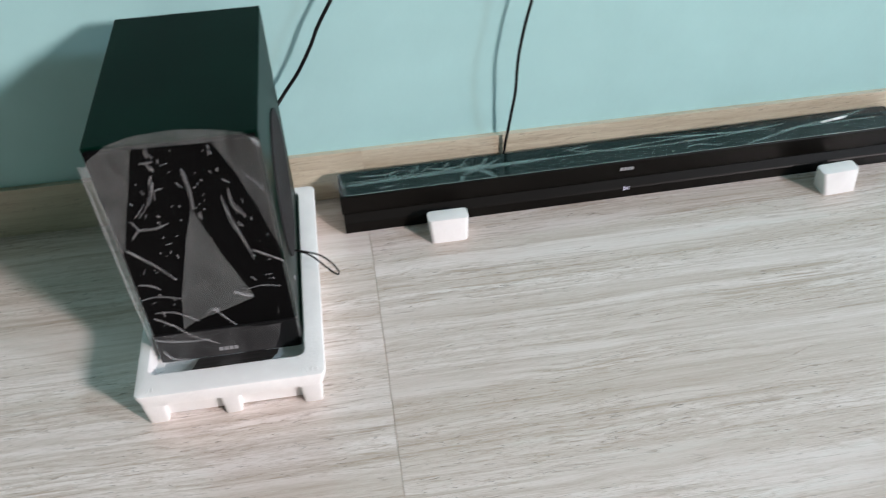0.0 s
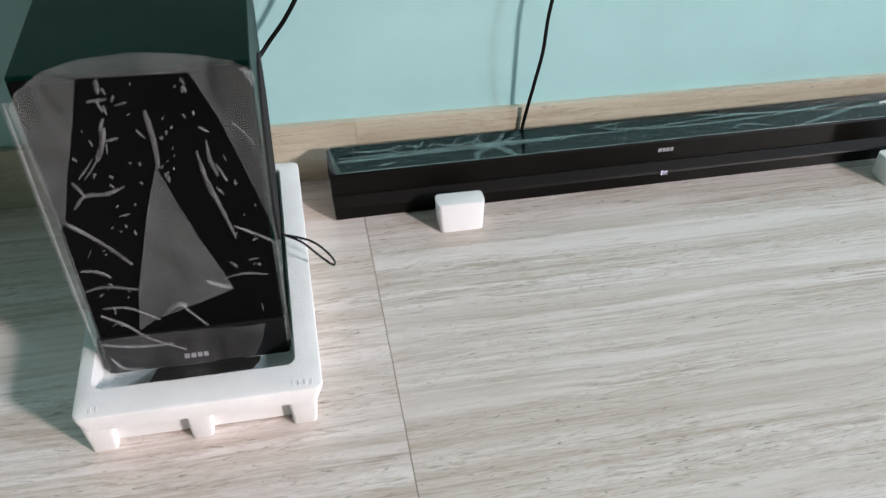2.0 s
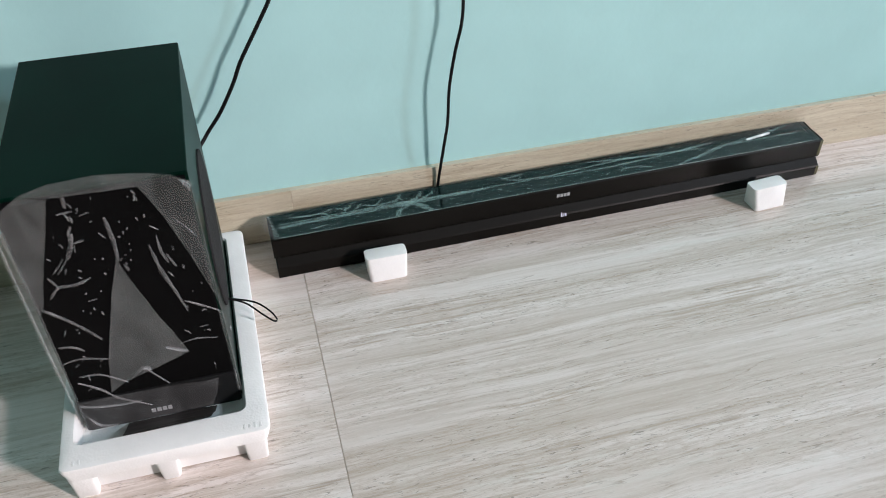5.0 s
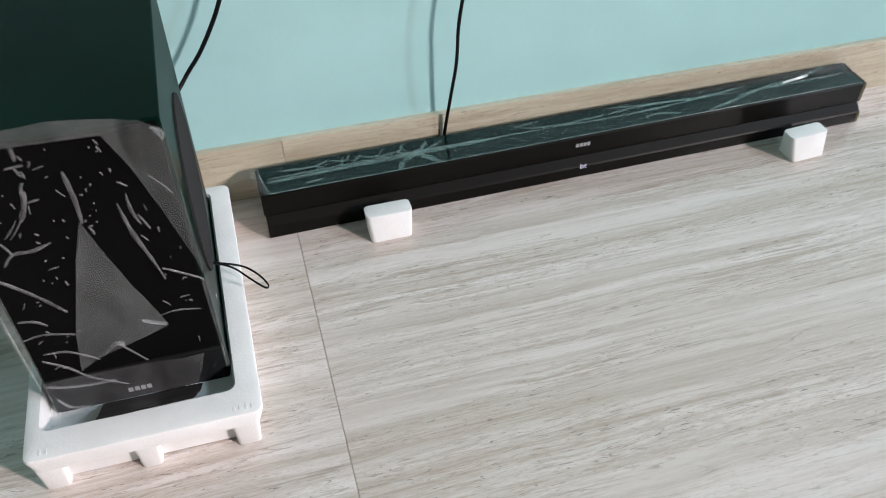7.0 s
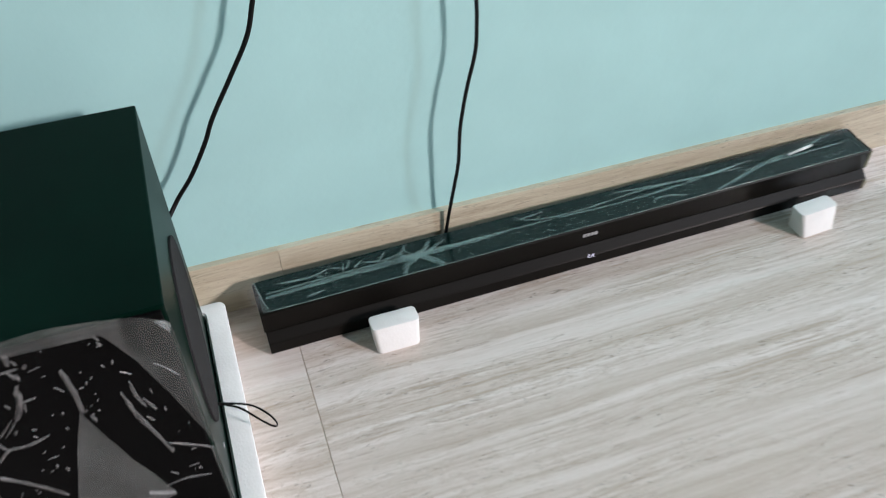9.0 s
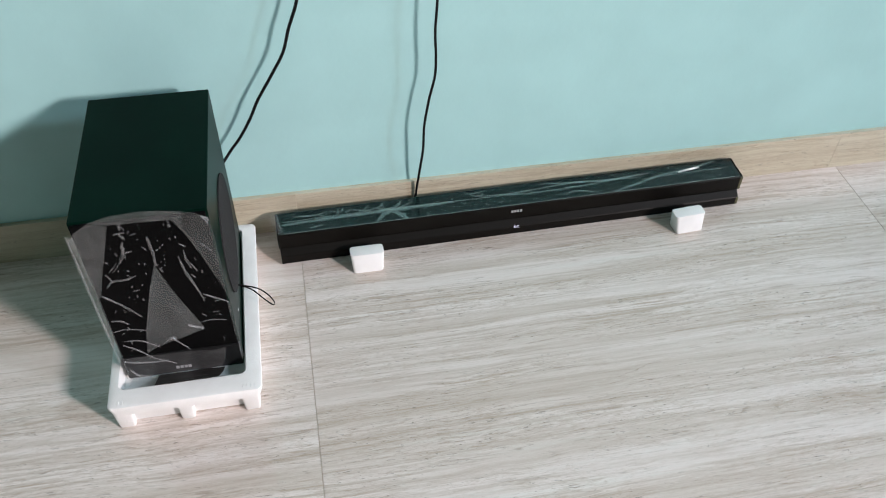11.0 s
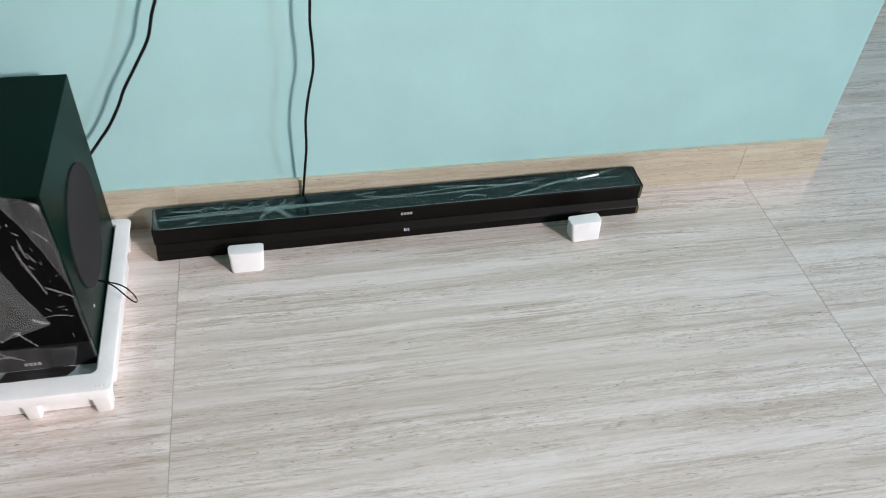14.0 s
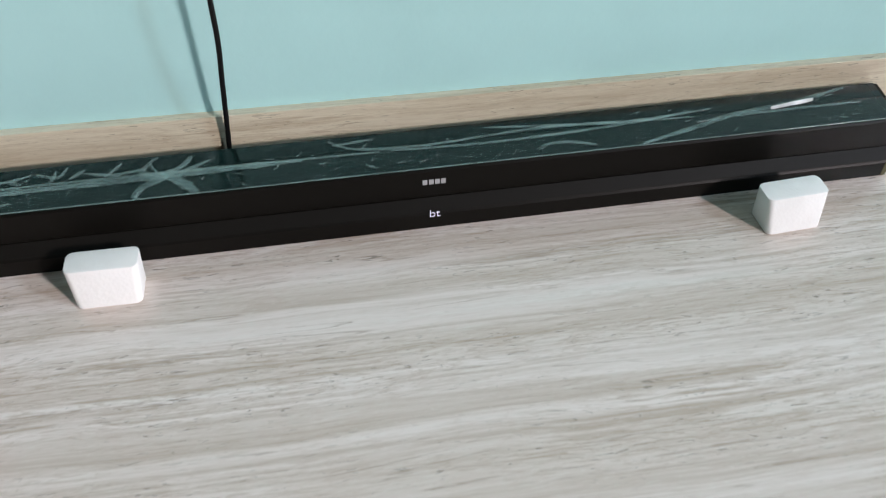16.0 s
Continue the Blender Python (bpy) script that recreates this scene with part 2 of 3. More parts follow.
def fold(bm, at, pts, width, lift=0.0012):
    """A raised fold of film through a few points of a surface, tapering to its ends."""
    pts = [Vector((a, b)) for a, b in pts]
    path = []
    for i in range(len(pts) - 1):
        p0, p1, p2, p3 = pts[max(i - 1, 0)], pts[i], pts[i + 1], pts[min(i + 2, len(pts) - 1)]
        k = max(3, int((p2 - p1).length / 0.005))
        for q in range(k):
            u = q / k
            path.append(0.5 * (2 * p1 + (p2 - p0) * u + (2 * p0 - 5 * p1 + 4 * p2 - p3) * u * u + (3 * p1 - p0 - 3 * p2 + p3) * u ** 3))
    path.append(pts[-1])
    rows, n = [], len(path) - 1
    for i, c in enumerate(path):
        d = (path[min(i + 1, n)] - path[max(i - 1, 0)]).normalized()
        w = 0.42 * width * (0.35 + 0.65 * math.sin(math.pi * (0.1 + 0.8 * i / n))) * random.uniform(0.75, 1.25)
        rows.append([bm.verts.new(at(c.x - d.y * w * k, c.y + d.x * w * k, lift * h + 0.0004)) for k, h in ((-1, 0), (-0.5, 0.8), (0, 1), (0.5, 0.8), (1, 0))])
    for r, q in zip(rows, rows[1:]):
        for k in range(4):
            bm.faces.new((r[k], r[k + 1], q[k + 1], q[k]))


def sheet(bm, at, outline, cuts, wave, seed):
    """A thin loose sheet with an outline in surface coordinates and soft waves."""
    vs = [bm.verts.new((a, b, 0)) for a, b in outline]
    f = bm.faces.new(vs)
    r = bmesh.ops.triangulate(bm, faces=[f])
    faces = r["faces"]
    es = list({e for q in faces for e in q.edges})
    bmesh.ops.subdivide_edges(bm, edges=es, cuts=2 * cuts, use_grid_fill=True)
    done = {v for v in bm.verts if v.is_valid and not v.tag}
    for v in done:
        a, b = v.co.x, v.co.y
        h = wave * (0.5 + noise.noise((a * 22 + seed, b * 15, 0.3)) + 0.3 * noise.noise((a * 40, b * 28 + seed, 1.3)))
        v.co = Vector(at(a, b, 0.0015 + max(0, h)))
        v.tag = True


# ---- room ----
NORTH = 0.009
wall_n = part("wall_north", boxes((-2.2, 1.32, NORTH, 0.16, 0.0, 3.5), bevel=0.003), M_WALL)
tagged(wall_n, "aqua painted plaster wall ending at a corner", "wall", kind="structure")
wall_b = part("wall_back", boxes((-2.3, 4.45, 0.664, 0.80, 0.0, 3.5)), M_WALL)
tagged(wall_b, "aqua painted wall beyond the corner", "wall", kind="structure")
wall_w = part("wall_west", boxes((-2.35, -2.2, -5.6, 0.664, 0.0, 3.5)), M_ROOM)
tagged(wall_w, "unseen side wall added to close the room", "wall", kind="structure")
wall_s = part("wall_south", boxes((-2.35, 4.45, -5.75, -5.6, 0.0, 3.5)), M_ROOM)
tagged(wall_s, "unseen wall added behind the viewer", "wall", kind="structure")
# Unseen, added wall; its jamb at y -4.20 trims window_light on the right.
wall_e = part("wall_east", boxes((4.3, 4.45, -5.6, -5.15, 0.0, 3.5), (4.3, 4.45, -5.15, -4.20, 0.0, 2.1), (4.3, 4.45, -5.15, -4.20, 3.3, 3.5),
                                 (4.3, 4.45, -4.20, -2.55, 0.0, 3.5), (4.3, 4.45, -2.55, -1.65, 3.4, 3.5), (4.3, 4.45, -2.55, -1.65, 0.0, 2.7), (4.3, 4.45, -1.65, 0.664, 0.0, 3.5)), M_ROOM)
tagged(wall_e, "unseen added wall whose two openings shape the daylight", "wall", kind="structure")
ceil = part("ceiling", boxes((-2.35, 4.45, -5.75, 0.80, 3.5, 3.65)), M_CEIL)
tagged(ceil, "plain unseen ceiling added over the room", "ceiling", kind="structure")

floor = part("floor", boxes((-2.35, 4.45, -5.75, 0.80, -0.10, -0.0010)), M_GROUT)
tagged(floor, "polished beige travertine tile floor with thin joints", "floor", kind="structure")
JX, TW, JY, TD = 0.0385, 1.1275, -0.70, 1.364


def tile_mesh(w, d, h, gap, bevel):
    bm = bmesh.new()
    box(bm, gap, w - gap, gap, d - gap, -h, 0.0)
    top = [e for e in bm.edges if all(v.co.z > -1e-6 for v in e.verts)]
    bmesh.ops.bevel(bm, geom=top, offset=bevel, segments=1, affect="EDGES")
    me = bpy.data.meshes.new("tile")
    bm.to_mesh(me)
    bm.free()
    me.materials.append(M_FLOOR)
    return me


TILE = tile_mesh(TW, TD, 0.0010, 0.0004, 0.0002)
for i in range(-2, 4):
    for j in range(-4, 1):
        ob = new("tile", TILE)
        ob.location = (JX + i * TW, JY + j * TD, 0.0)
        ob.parent = floor

skirt = part("baseboard", boxes((-2.2, 1.327, 0.0008, 0.15, 0.0, 0.0875)), M_GROUT)
tagged(skirt, "beige travertine skirting along the aqua wall", "skirting", kind="structure")
for x0, x1 in ((-2.2, JX - TW), (JX - TW, JX + 0.003), (JX + 0.003, 1.148), (1.148, 1.3285)):
    part("skirting_tile", box(bmesh.new(), x0 + 0.0002, x1 - 0.0002, 0.0, 0.158, 0.0, 0.0885, bevel=0.0002, seg=1), M_SKIRT, skirt)
skirt_b = part("baseboard_back", boxes((1.0, 4.3, 0.654, 0.666, 0.0, 0.0885), bevel=0.001), M_SKIRT)
tagged(skirt_b, "beige travertine skirting beyond the corner", "skirting", kind="structure")

# ---- subwoofer ----
SX0, SX1, SY0, SY1, SZ0, SZ1 = -0.2480, -0.0665, -0.327, -0.048, 0.005, 0.369
sub = thing("subwoofer", pose((SX0 + SX1) / 2, (SY0 + SY1) / 2, SZ0), "black boxy subwoofer with creased film on its front, in foam", "subwoofer")
OFF = Vector(((SX0 + SX1) / 2, (SY0 + SY1) / 2, SZ0))


def shifted(bm, off):
    for v in bm.verts:
        v.co -= off
    return bm


part("cabinet", shifted(boxes((SX0, SX1, SY0, SY1, SZ0 + 0.012, SZ1), bevel=0.0016), OFF), M_VINYL, sub, "black vinyl wrapped cabinet")
part("base", shifted(boxes((SX0 + 0.02, SX1 - 0.02, SY0 + 0.03, SY1 - 0.02, SZ0 + 0.0004, SZ0 + 0.013), bevel=0.002), OFF), M_GLOSS, sub)
part("front_grille", shifted(boxes((SX0 + 0.003, SX1 - 0.003, SY0 - 0.006, SY0 + 0.001, 0.0855, SZ1 - 0.003), bevel=0.002), OFF), M_CLOTH, sub, "black cloth front grille")
lower = part("lower_panel", shifted(boxes((SX0 + 0.001, SX1 - 0.001, SY0 - 0.007, SY0 + 0.001, 0.006, 0.085), bevel=0.002), OFF), M_GLOSS, sub, "glossy black lower front panel")


def disc(bm, x, y, z, r, depth, sides=64):
    ring = [(y + r * math.cos(2 * math.pi * k / sides), z + r * math.sin(2 * math.pi * k / sides)) for k in range(sides)]
    prism(bm, ring, x - 0.002, x + depth, "x")
    return bm


bm = disc(bmesh.new(), SX1, -0.194, 0.194, 0.096, 0.0022)
bmesh.ops.bevel(bm, geom=[e for e in bm.edges if all(v.co.x > SX1 + 0.001 for v in e.verts)], offset=0.0012, segments=2, affect="EDGES")
part("side_grille", shifted(bm, OFF), M_SIDECLOTH, sub, "round charcoal cloth woofer grille")
part("rubber_plug", shifted(disc(bmesh.new(), SX1, -0.274, 0.099, 0.0028, 0.001, 16), OFF), M_LOGO, sub)


def wordmark(bm, x, y, z, h):
    """A printed mark as a row of plain bars, standing in an x-z plane."""
    for x0, x1, z0, z1 in ((0.0, 0.46, 0.0, 0.58), (0.62, 1.08, 0.0, 0.58), (1.22, 1.66, 0.0, 0.58), (1.80, 2.24, 0.0, 0.58)):
        box(bm, x + x0 * h, x + x1 * h, y - 0.0004, y + 0.0006, z + z0 * h, z + z1 * h)
    return bm


part("wordmark", shifted(wordmark(bmesh.new(), -0.1715, SY0 - 0.0072, 0.0445, 0.0105), OFF), M_LOGO, lower, "small silver printed mark")


def front(u, z, h):
    """A place on the subwoofer's front, u from its left edge."""
    z = 0.085 + (z - 0.1055) * 1.090 if z > 0.1055 else z - 0.0205
    return (SX0 + u * (SX1 - SX0) / 0.1715 - OFF.x, SY0 - 0.0065 - h - OFF.y, z - OFF.z)


def stand(u, z, h):
    """The loose film leaves the front towards its top and its left edge."""
    k = max(0.0, min(1.0, (z - 0.25) / 0.12))
    return front(u, z, h + 0.010 * k * k)


bm = bmesh.new()
sheet(bm, stand, [(0.001, 0.350), (0.010, 0.364), (0.030, 0.378), (0.052, 0.371), (0.037, 0.325), (0.021, 0.279), (0.010, 0.242), (0.004, 0.235)], 6, 0.003, 1)
sheet(bm, stand, [(0.030, 0.378), (0.055, 0.3850), (0.095, 0.3875), (0.132, 0.3830), (0.128, 0.369), (0.052, 0.371)], 5, 0.001, 2)
sheet(bm, stand, [(0.128, 0.369), (0.132, 0.3830), (0.158, 0.377), (0.174, 0.368), (0.1735, 0.30), (0.1725, 0.20), (0.1695, 0.226), (0.156, 0.278), (0.142, 0.331)], 6, 0.003, 3)
sheet(bm, front, [(0.089, 0.288), (0.100, 0.246), (0.112, 0.206), (0.130, 0.153), (0.098, 0.139), (0.080, 0.132), (0.057, 0.124), (0.040, 0.113), (0.050, 0.164), (0.075, 0.249)], 6, 0.004, 4)
sheet(bm, front, [(-0.006, 0.352), (0.004, 0.35), (0.006, 0.245), (0.005, 0.117), (0.003, 0.047), (-0.003, 0.047), (-0.006, 0.2)], 4, 0.001, 6)
sheet(bm, front, [(0.1685, 0.20), (0.1735, 0.20), (0.1735, 0.048), (0.169, 0.048), (0.1695, 0.12)], 4, 0.001, 7)
film_front = part("protective_film", bm, M_FILM, sub, "loose cloudy plastic film", smooth=True)
bm = bmesh.new()
sheet(bm, front, [(0.003, 0.106), (0.060, 0.1065), (0.152, 0.105), (0.146, 0.078), (0.138, 0.060), (0.090, 0.056), (0.042, 0.056), (0.028, 0.048), (0.003, 0.047)], 6, 0.003, 5)
part("panel_film", bm, M_THINFILM, film_front, "thin clinging film", smooth=True)

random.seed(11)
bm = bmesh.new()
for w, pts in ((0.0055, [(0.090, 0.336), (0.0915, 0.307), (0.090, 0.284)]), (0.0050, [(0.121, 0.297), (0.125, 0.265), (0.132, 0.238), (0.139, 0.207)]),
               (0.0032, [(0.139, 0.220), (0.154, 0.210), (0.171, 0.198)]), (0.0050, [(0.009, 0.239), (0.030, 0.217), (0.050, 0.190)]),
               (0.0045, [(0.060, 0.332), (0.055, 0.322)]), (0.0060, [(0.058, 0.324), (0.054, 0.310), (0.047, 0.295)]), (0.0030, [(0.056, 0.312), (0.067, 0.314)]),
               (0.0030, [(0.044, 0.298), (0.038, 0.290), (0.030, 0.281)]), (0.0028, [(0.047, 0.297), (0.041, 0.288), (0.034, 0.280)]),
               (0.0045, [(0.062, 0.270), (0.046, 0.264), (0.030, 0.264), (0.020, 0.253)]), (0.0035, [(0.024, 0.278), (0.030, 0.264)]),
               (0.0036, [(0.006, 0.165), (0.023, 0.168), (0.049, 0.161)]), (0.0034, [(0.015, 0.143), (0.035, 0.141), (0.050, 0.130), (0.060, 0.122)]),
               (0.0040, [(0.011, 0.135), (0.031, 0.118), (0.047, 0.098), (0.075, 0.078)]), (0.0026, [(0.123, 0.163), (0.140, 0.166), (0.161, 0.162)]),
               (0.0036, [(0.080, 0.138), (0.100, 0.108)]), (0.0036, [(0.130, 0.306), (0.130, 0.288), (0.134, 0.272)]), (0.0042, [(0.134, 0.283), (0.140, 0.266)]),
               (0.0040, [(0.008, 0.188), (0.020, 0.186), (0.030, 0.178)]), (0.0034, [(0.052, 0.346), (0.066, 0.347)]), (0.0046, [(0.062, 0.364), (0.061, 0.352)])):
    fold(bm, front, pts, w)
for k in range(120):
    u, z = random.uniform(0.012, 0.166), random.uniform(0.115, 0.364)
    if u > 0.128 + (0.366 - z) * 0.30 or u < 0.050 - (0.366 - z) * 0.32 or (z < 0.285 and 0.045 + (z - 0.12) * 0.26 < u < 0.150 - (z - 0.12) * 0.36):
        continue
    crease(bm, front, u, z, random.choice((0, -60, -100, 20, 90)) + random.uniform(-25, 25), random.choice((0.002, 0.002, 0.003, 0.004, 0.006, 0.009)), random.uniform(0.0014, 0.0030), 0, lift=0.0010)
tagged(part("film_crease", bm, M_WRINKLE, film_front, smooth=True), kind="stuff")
# Highlights of the film, laid on as pale folds.
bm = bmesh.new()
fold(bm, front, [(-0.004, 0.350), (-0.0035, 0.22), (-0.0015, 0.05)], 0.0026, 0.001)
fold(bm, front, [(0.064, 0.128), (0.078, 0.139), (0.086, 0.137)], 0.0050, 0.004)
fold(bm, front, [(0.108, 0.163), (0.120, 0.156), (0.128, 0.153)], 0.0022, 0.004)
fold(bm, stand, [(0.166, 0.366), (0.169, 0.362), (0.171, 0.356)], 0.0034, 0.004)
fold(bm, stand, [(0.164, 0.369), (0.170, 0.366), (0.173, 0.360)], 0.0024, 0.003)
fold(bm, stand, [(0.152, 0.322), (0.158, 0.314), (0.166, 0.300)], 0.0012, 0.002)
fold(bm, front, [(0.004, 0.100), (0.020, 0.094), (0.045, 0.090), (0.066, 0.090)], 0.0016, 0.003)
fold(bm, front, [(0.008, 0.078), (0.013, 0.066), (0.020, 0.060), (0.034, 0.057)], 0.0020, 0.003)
tagged(part("film_glint", bm, M_GLINT, film_front, "pale film folds put in as glints", smooth=True), kind="stuff")

def hang(u, f, h):
    """The flap reaches from the front's foot out over the tray's pocket."""
    x, y, z = front(u, 0.05, h)
    return (x, y - 0.001 - 0.035 * f, 0.037 + 0.0205 * f + 0.3 * h - OFF.z)


bm = bmesh.new()
sheet(bm, hang, [(0.046, 0.0), (0.100, 0.0), (0.143, 0.0), (0.1415, 0.5), (0.136, 0.95), (0.100, 1.0), (0.070, 0.96), (0.044, 1.0)], 5, 0.002, 8)
part("film_flap", bm, M_BROWN, film_front, "brownish hanging film flap", smooth=True)

# ---- foam tray ----
TX0, TX1, TY0, TY1, TZ = -0.271, -0.038, -0.405, -0.030, 0.057
tray = thing("foam_tray", pose((TX0 + TX1) / 2, (TY0 + TY1) / 2, 0), "white moulded foam packing tray with feet under the subwoofer", "foam tray")
TOFF = Vector(((TX0 + TX1) / 2, (TY0 + TY1) / 2, 0))
IX0, IX1, IY0, IY1 = -0.2560, -0.0625, -0.371, -0.0425


def loop(bm, x0, x1, y0, y1, z, r, k=4):
    """A rounded rectangle of vertices."""
    out = []
    for cx, cy, a0 in ((x1 - r, y1 - r, 0), (x0 + r, y1 - r, 90), (x0 + r, y0 + r, 180), (x1 - r, y0 + r, 270)):
        for i in range(k + 1):
            a = radians(a0 + 90 * i / k)
            out.append(bm.verts.new((cx + r * math.cos(a), cy + r * math.sin(a), z)))
    return out


def skin(bm, loops, cap_first=True, cap_last=True):
    for one, two in zip(loops, loops[1:]):
        n = len(one)
        for i in range(n):
            bm.faces.new((one[i], one[(i + 1) % n], two[(i + 1) % n], two[i]))
    if cap_first:
        bm.faces.new(loops[0][::-1])
    if cap_last:
        bm.faces.new(loops[-1])
    return bm


bm = bmesh.new()
skin(bm, [loop(bm, IX0 + 0.005, IX1 - 0.0035, IY0 + 0.004, IY1 - 0.002, 0.0046, 0.006), loop(bm, IX0 + 0.002, IX1 - 0.002, IY0 + 0.002, IY1 - 0.002, TZ - 0.003, 0.008),
          loop(bm, IX0 + 0.0004, IX1 - 0.0004, IY0 + 0.0004, IY1 - 0.0004, TZ - 0.0012, 0.009), loop(bm, IX0 - 0.0006, IX1 + 0.0006, IY0 - 0.0006, IY1 + 0.0006, TZ, 0.010),
          loop(bm, TX0 + 0.004, TX1 - 0.004, TY0 + 0.004, TY1 - 0.004, TZ, 0.007), loop(bm, TX0 + 0.001, TX1 - 0.001, TY0 + 0.001, TY1 - 0.001, TZ - 0.0012, 0.008),
          loop(bm, TX0, TX1, TY0, TY1, TZ - 0.004, 0.008), loop(bm, TX0 + 0.004, TX1 - 0.005, TY0 + 0.002, TY1 - 0.004, 0.0345, 0.008)])
part("rim", shifted(bm, TOFF), M_FOAM, tray, smooth=True)
bm = bmesh.new()
skin(bm, [loop(bm, TX0 + 0.026, TX1 - 0.030, TY0 + 0.014, TY1 - 0.020, 0.003, 0.006), loop(bm, TX0 + 0.024, TX1 - 0.028, TY0 + 0.011, TY1 - 0.018, 0.0343, 0.006)])
part("underside", shifted(bm, TOFF), M_FOAM, tray, smooth=True)


def foam_foot(x0, x1, y0, y1):
    bm = bmesh.new()
    skin(bm, [loop(bm, x0 + 0.0035, x1 - 0.0035, y0 + 0.0016, y1 - 0.003, 0.0, 0.003), loop(bm, x0 + 0.0025, x1 - 0.0025, y0 + 0.0006, y1 - 0.002, 0.0014, 0.004),
              loop(bm, x0, x1, y0, y1, 0.0355, 0.004)])
    part("foot", shifted(bm, TOFF), M_FOAM, tray, smooth=True)


FX = TX1 - 0.0065
for x0, x1 in ((TX0 + 0.0045, TX0 + 0.034), (-0.1720, -0.1460), (FX - 0.029, FX)):
    for y0, y1 in ((TY0 + 0.0025, TY0 + 0.030), (TY1 - 0.032, TY1 - 0.0045)):
        foam_foot(x0, x1, y0, y1)
for x0, x1 in ((TX0 + 0.0045, TX0 + 0.028), (FX - 0.025, FX)):
    foam_foot(x0, x1, -0.350, -0.095)
bm = bmesh.new()
for x in (-0.256, -0.250, -0.068, -0.062, -0.056, -0.050):
    box(bm, x, x + 0.0026, -0.399, -0.3925, TZ - 0.0005, TZ + 0.0004, bevel=0.0002, seg=1)
tagged(part("embossed_mark", shifted(bm, TOFF), M_FOAM, tray), kind="stuff")

# ---- soundbar ----
bar = thing("soundbar", pose(0.455, -0.0455, 0, 0, 0, 0.97), "long black soundbar with creased film on top, lying on the floor", "soundbar")
BL = 0.455
low_profile = [(-0.038, 0.002), (-0.036, 0.0), (0.027, 0.0), (0.029, 0.002), (0.029, 0.027), (-0.0262, 0.0300), (-0.0365, 0.0205), (-0.038, 0.0185)]
up_profile = [(-0.026, 0.0308), (-0.0250, 0.0298), (0.030, 0.0298), (0.031, 0.031), (0.031, 0.0625), (0.029, 0.0648), (0.010, 0.0635), (0.008, 0.0622), (0.006, 0.0635), (-0.0235, 0.0635), (-0.026, 0.061)]
mid_profile = [(-0.022, 0.027), (0.026, 0.027), (0.026, 0.0305), (-0.022, 0.0305)]
lower_body = part("lower_body", prism(bmesh.new(), low_profile, -BL + 0.002, BL - 0.004), M_BAR, bar)
part("groove", prism(bmesh.new(), mid_profile, -BL + 0.004, BL - 0.008), M_BAR, bar)
part("ledge", prism(bmesh.new(), [(-0.0366, 0.0206), (-0.0362, 0.0213), (-0.0266, 0.0300), (-0.0262, 0.0294)], -BL + 0.003, BL - 0.005), M_LEDGE, lower_body, "bevelled edge with its sheen painted as grey")
upper_body = part("upper_body", prism(bmesh.new(), up_profile, -BL + 0.003, BL - 0.003), M_BAR, bar, "black upper half")
part("top_panel", boxes((-BL + 0.004, BL - 0.004, -0.0245, 0.0102, 0.0628, 0.0640), bevel=0.0005), M_BARTOP, bar, "glossy black top strip")
part("top_panel", prism(bmesh.new(), [(0.0105, 0.0628), (0.0298, 0.0628), (0.0298, 0.0656), (0.0293, 0.0658), (0.0110, 0.0640), (0.0105, 0.0638)], -BL + 0.004, BL - 0.004), M_BARTOP, bar, "glossy black top strip")
for s, n in ((-1, "end_cap"), (1, "end_cap")):
    a, b = sorted((s * (BL - 0.003), s * BL))
    part(n, prism(bmesh.new(), up_profile, a, b), M_BAR, bar)
for z0, z1, y, x in ((0.0325, 0.0620, -0.0265, BL), (0.0020, 0.0195, -0.0385, BL - 0.004)):
    strip = bmesh.new()
    box(strip, x - 0.0042, x + 0.0008, y, y + 0.0012, z0, z1, bevel=0.0003, seg=1)
    box(strip, x + 0.0001, x + 0.0009, y, y + 0.034, z0, z1, bevel=0.0003, seg=1)
    part("film_edge", strip, M_OLIVE, bar, "olive tinted film edge at the end")
part("wordmark", wordmark(bmesh.new(), -0.0158, -0.0262, 0.0462, 0.0095), M_LOGO, upper_body, "small silver printed mark")
cu = bpy.data.curves.new("display_text", "FONT")
cu.body, cu.size, cu.extrude, cu.offset = "bt", 0.0130, 0.0003, -0.00026
cu.align_x = "CENTER"
tmp = new("display_text", cu)
dg = bpy.context.evaluated_depsgraph_get()
me = bpy.data.meshes.new_from_object(tmp.evaluated_get(dg))
bpy.data.objects.remove(tmp)
me.materials.clear()
me.materials.append(M_DISPLAY)
disp = new("display_text", me)
disp.matrix_basis = pose(-0.0065, -0.0382, 0.0160, 90, 0, 0)
disp.parent = lower_body
tagged(disp, "glowing white letters bt")


def top(u, v, h):
    """A place on the soundbar's top: u along it, v from its front edge."""
    v *= 0.93
    return (-BL + u * BL / 0.45, -0.026 + v, 0.0641 + h + 0.10 * max(0.0, v - 0.037))


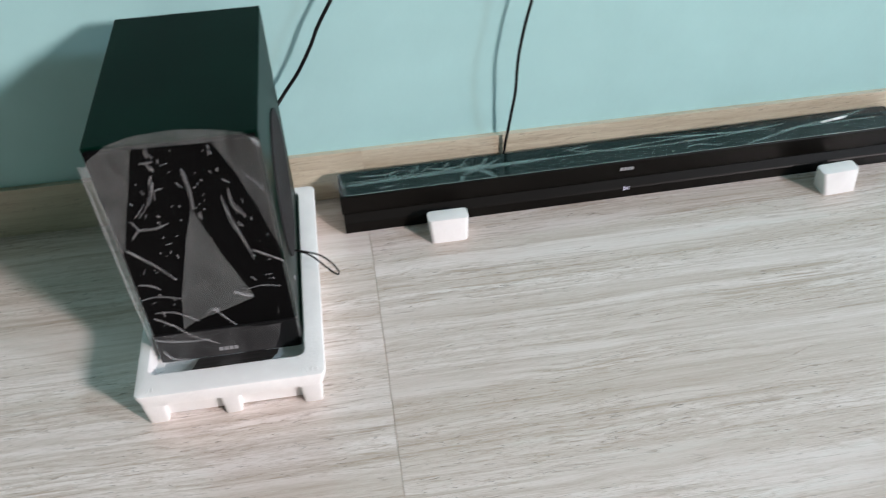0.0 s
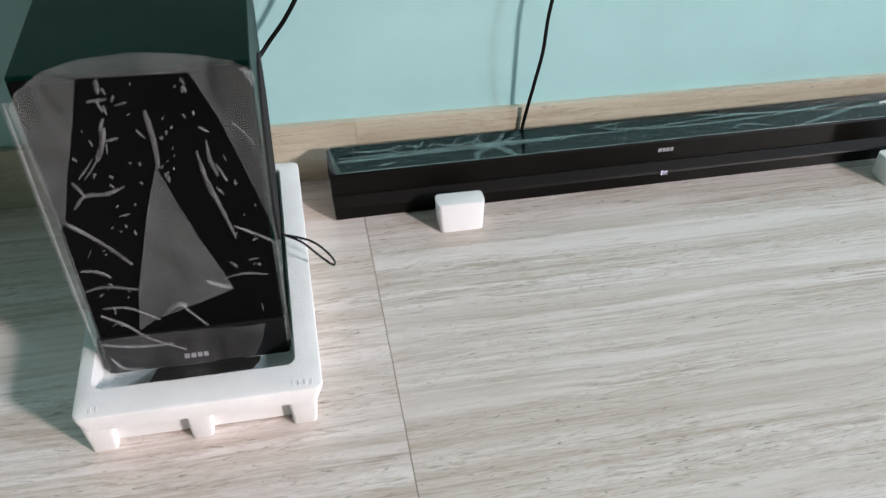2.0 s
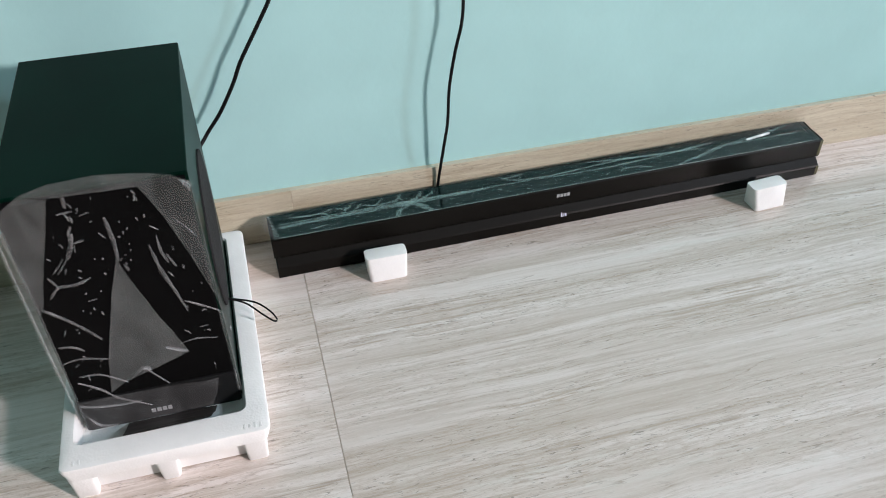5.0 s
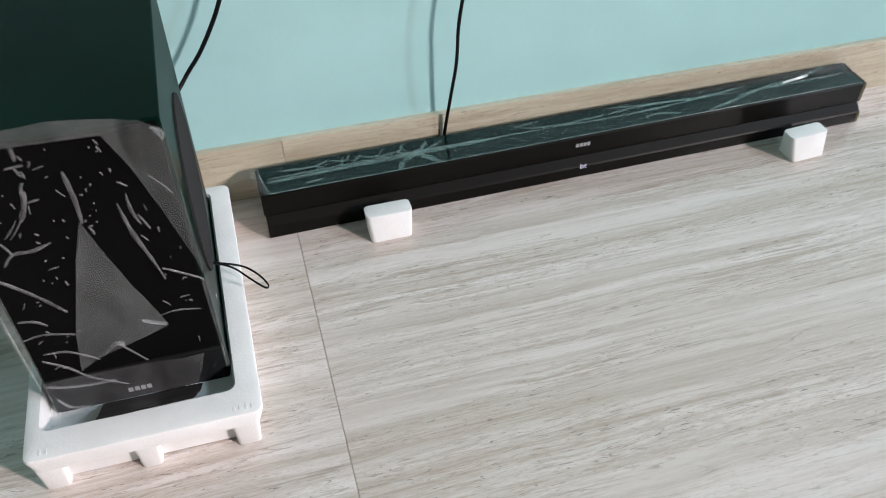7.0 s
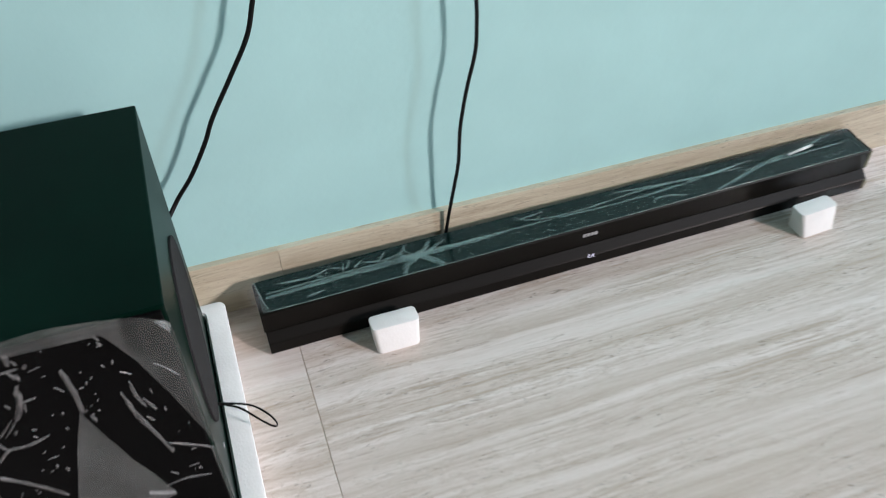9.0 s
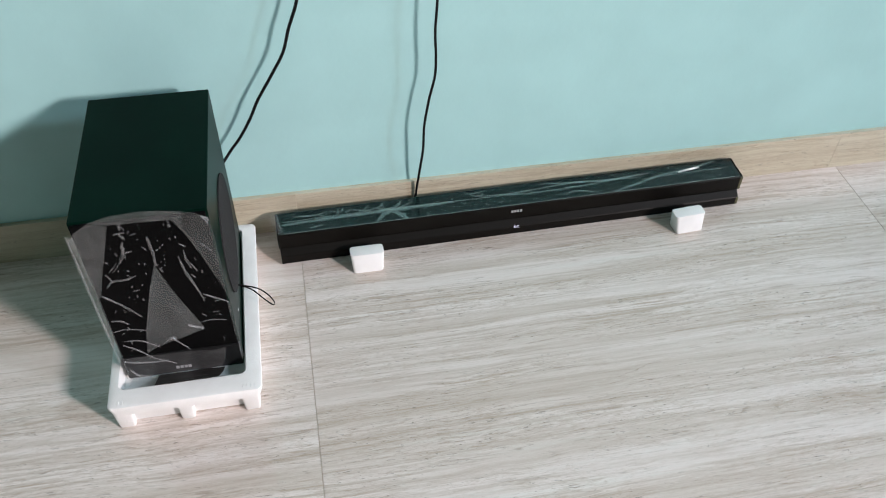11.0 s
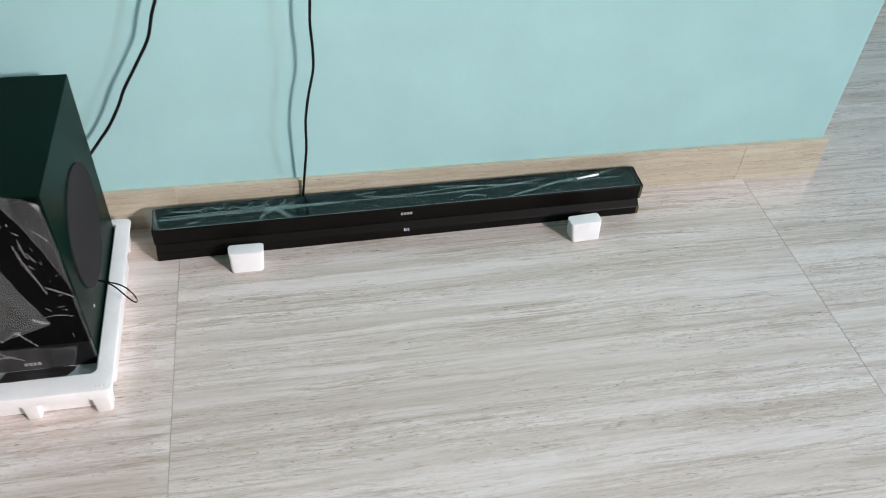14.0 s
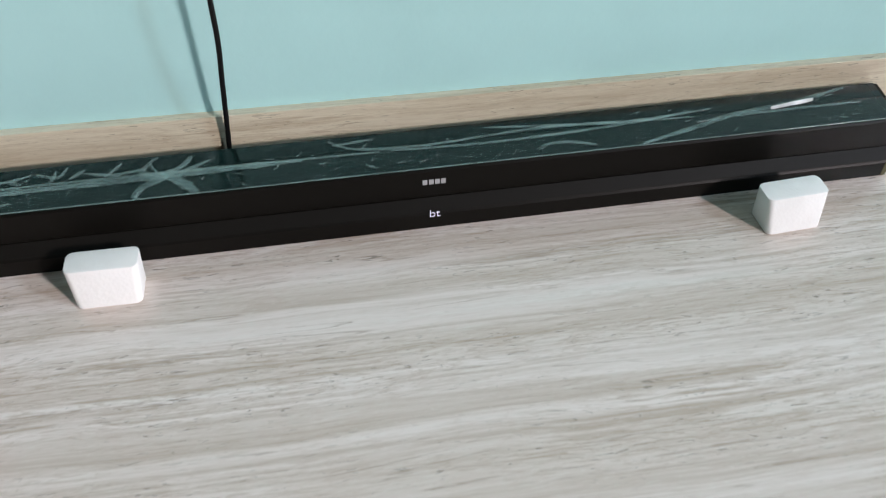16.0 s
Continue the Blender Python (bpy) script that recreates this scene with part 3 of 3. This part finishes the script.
bm = bmesh.new()
NU, NV = 220, 6
grid = [[bm.verts.new(top(0.004 + 0.008 * (1 - j / NV) + (0.885 - 0.008 * (1 - j / NV)) * i / NU, 0.0006 + 0.0594 * j / NV,
                          0.0006 + 0.0005 * noise.noise((i * 0.11, j * 0.5, 2.0)))) for j in range(NV + 1)] for i in range(NU + 1)]
for a, b in zip(grid, grid[1:]):
    for j in range(NV):
        bm.faces.new((a[j], b[j], b[j + 1], a[j + 1]))
film_top = part("protective_film", bm, M_BARFILM, bar, "clear glossy film with pale creases", smooth=True)
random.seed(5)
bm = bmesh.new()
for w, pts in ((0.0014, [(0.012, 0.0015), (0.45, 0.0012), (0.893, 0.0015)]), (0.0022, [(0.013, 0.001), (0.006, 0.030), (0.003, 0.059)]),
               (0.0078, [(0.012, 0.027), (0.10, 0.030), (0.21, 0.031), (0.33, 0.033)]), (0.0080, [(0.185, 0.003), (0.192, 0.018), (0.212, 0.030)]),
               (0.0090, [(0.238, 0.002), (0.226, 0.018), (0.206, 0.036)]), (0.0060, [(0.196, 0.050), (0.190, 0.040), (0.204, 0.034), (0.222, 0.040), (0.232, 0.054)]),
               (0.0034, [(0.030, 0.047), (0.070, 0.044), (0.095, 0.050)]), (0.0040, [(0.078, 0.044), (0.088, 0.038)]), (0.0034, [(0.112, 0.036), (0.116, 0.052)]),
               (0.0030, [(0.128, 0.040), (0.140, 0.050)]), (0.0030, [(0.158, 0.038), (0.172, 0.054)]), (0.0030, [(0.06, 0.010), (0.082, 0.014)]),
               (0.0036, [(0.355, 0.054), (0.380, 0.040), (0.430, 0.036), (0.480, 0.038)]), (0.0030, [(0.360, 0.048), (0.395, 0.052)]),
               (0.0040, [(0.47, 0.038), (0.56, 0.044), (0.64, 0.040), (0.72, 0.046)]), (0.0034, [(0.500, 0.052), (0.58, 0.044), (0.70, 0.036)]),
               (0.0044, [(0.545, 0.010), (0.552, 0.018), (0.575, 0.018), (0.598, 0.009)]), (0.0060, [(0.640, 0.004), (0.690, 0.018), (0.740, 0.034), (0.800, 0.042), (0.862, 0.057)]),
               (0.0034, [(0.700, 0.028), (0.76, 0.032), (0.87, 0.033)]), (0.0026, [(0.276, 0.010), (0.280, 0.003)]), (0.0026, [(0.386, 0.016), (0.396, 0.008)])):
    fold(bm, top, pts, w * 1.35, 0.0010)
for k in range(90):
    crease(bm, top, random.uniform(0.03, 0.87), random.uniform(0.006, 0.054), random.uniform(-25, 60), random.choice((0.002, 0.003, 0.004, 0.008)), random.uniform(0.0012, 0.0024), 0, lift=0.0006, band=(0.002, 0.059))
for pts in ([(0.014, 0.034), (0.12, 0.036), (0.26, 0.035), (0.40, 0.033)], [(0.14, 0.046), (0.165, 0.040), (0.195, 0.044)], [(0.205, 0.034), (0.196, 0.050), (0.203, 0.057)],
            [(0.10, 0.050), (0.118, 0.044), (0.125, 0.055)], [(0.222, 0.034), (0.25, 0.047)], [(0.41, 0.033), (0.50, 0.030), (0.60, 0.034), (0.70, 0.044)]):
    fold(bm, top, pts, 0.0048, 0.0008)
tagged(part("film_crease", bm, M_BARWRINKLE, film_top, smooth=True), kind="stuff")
bm = bmesh.new()
fold(bm, top, [(0.778, 0.036), (0.80, 0.040), (0.824, 0.043)], 0.0048, 0.003)
tagged(part("film_glint", bm, M_BARGLINT, film_top, "whitish film fold painted in as a glint", smooth=True), kind="stuff")

bm = bmesh.new()
rows = []
for i in range(7):
    k = i / 6
    a = Vector((-BL + 0.012 - 0.009 * k, -0.0252 + 0.055 * k, 0.0650 + 0.002 * k))
    b = a + Vector((-0.016 * math.sin(math.pi * min(1.0, 0.15 + 0.85 * k)) - 0.001, 0.002, 0.006 * math.sin(math.pi * k) + 0.0005))
    rows.append([bm.verts.new(a), bm.verts.new(a.lerp(b, 0.5) + Vector((0, 0, -0.001))), bm.verts.new(b)])
for p, q in zip(rows, rows[1:]):
    for j in (0, 1):
        bm.faces.new((p[j], q[j], q[j + 1], p[j + 1]))
part("film_curl", bm, M_THINFILM, film_top, "film edge curling past the end", smooth=True)

# ---- foam blocks under the soundbar's edge ----
def foam_block(x0, x1, turn=0.0):
    cx, w = (x0 + x1) / 2, (x1 - x0) / 2
    e = thing("foam_block", pose(cx, -0.1145, 0, 0, 0, turn), "small white foam packing block in front of the soundbar", "foam block", "foam blocks at the soundbar")
    bm = bmesh.new()
    skin(bm, [loop(bm, -w + 0.0045, w - 0.0045, -0.0215, 0.0115, 0.0, 0.005), loop(bm, -w + 0.0032, w - 0.0032, -0.0226, 0.0125, 0.0012, 0.006),
              loop(bm, -w + 0.0002, w - 0.0002, -0.0135, 0.0115, 0.0366, 0.006), loop(bm, -w + 0.0005, w - 0.0005, -0.0132, 0.0112, 0.0371, 0.006), loop(bm, -w + 0.0013, w - 0.0013, -0.0125, 0.0106, 0.0373, 0.0055)])
    part("block", bm, M_FOAM, e, smooth=True)
    return e


foam_block(0.127, 0.189)
foam_block(0.751, 0.813, 4.0)

# ---- cords ----
cord_a = part("power_cord", tube(bmesh.new(), [(-0.10, -0.06, 0.13), (-0.085, -0.05, 0.19), (-0.060, -0.022, 0.216), (-0.035, -0.02, 0.248), (-0.012, -0.02, 0.287), (0.003, -0.02, 0.318), (0.030, -0.02, 0.362),
                                        (0.055, -0.02, 0.405), (0.068, -0.02, 0.445), (0.088, -0.02, 0.50), (0.11, -0.015, 0.60), (0.12, -0.01, 0.75), (0.12, 0.0, 0.90)], 0.0026), M_CORD, smooth=True)
tagged(cord_a, "thin black power cord rising from behind the subwoofer", "cord")
cord_b = part("power_cord", tube(bmesh.new(), [(0.263, -0.004, 0.02), (0.268, -0.006, 0.07), (0.274, -0.014, 0.13), (0.279, -0.02, 0.18), (0.281, -0.022, 0.235), (0.289, -0.022, 0.288), (0.299, -0.022, 0.335),
                                        (0.3005, -0.022, 0.375), (0.299, -0.022, 0.42), (0.302, -0.022, 0.478), (0.305, -0.015, 0.58), (0.30, -0.01, 0.75), (0.30, 0.0, 0.90)], 0.0023), M_CORD, smooth=True)
tagged(cord_b, "thin black power cord hanging down behind the soundbar", "cord")


def ribbon(bm, pts, width, thick):
    """A flat band through a few points, on edge."""
    pts = [Vector(p) for p in pts]
    path = []
    for k in range(len(pts) - 1):
        p0, p1, p2, p3 = pts[max(k - 1, 0)], pts[k], pts[k + 1], pts[min(k + 2, len(pts) - 1)]
        for i in range(5):
            u = i / 5
            path.append(0.5 * (2 * p1 + (p2 - p0) * u + (2 * p0 - 5 * p1 + 4 * p2 - p3) * u * u + (3 * p1 - p0 - 3 * p2 + p3) * u ** 3))
    path.append(pts[-1])
    loops = []
    for k, p in enumerate(path):
        way = (path[min(k + 1, len(path) - 1)] - path[max(k - 1, 0)]).normalized()
        up = Vector((0.25, 0.35, 1.0))
        up = (up - way * up.dot(way)).normalized()
        side = way.cross(up)
        loops.append([bm.verts.new(p + up * (a * width / 2) + side * (c * thick / 2)) for a, c in ((-1, -1), (1, -1), (1, 1), (-1, 1))])
    return skin(bm, loops)


tie = part("tie_loop", ribbon(bmesh.new(), [(-0.067, -0.217, 0.096), (-0.045, -0.224, 0.088), (-0.026, -0.240, 0.078), (-0.014, -0.248, 0.071), (-0.010, -0.244, 0.0695), (-0.018, -0.232, 0.076),
                                        (-0.035, -0.222, 0.086), (-0.067, -0.215, 0.094)], 0.0024, 0.0007), M_CORD, smooth=False)
tagged(tie, "small black tie loop at the subwoofer's side", "tie loop")
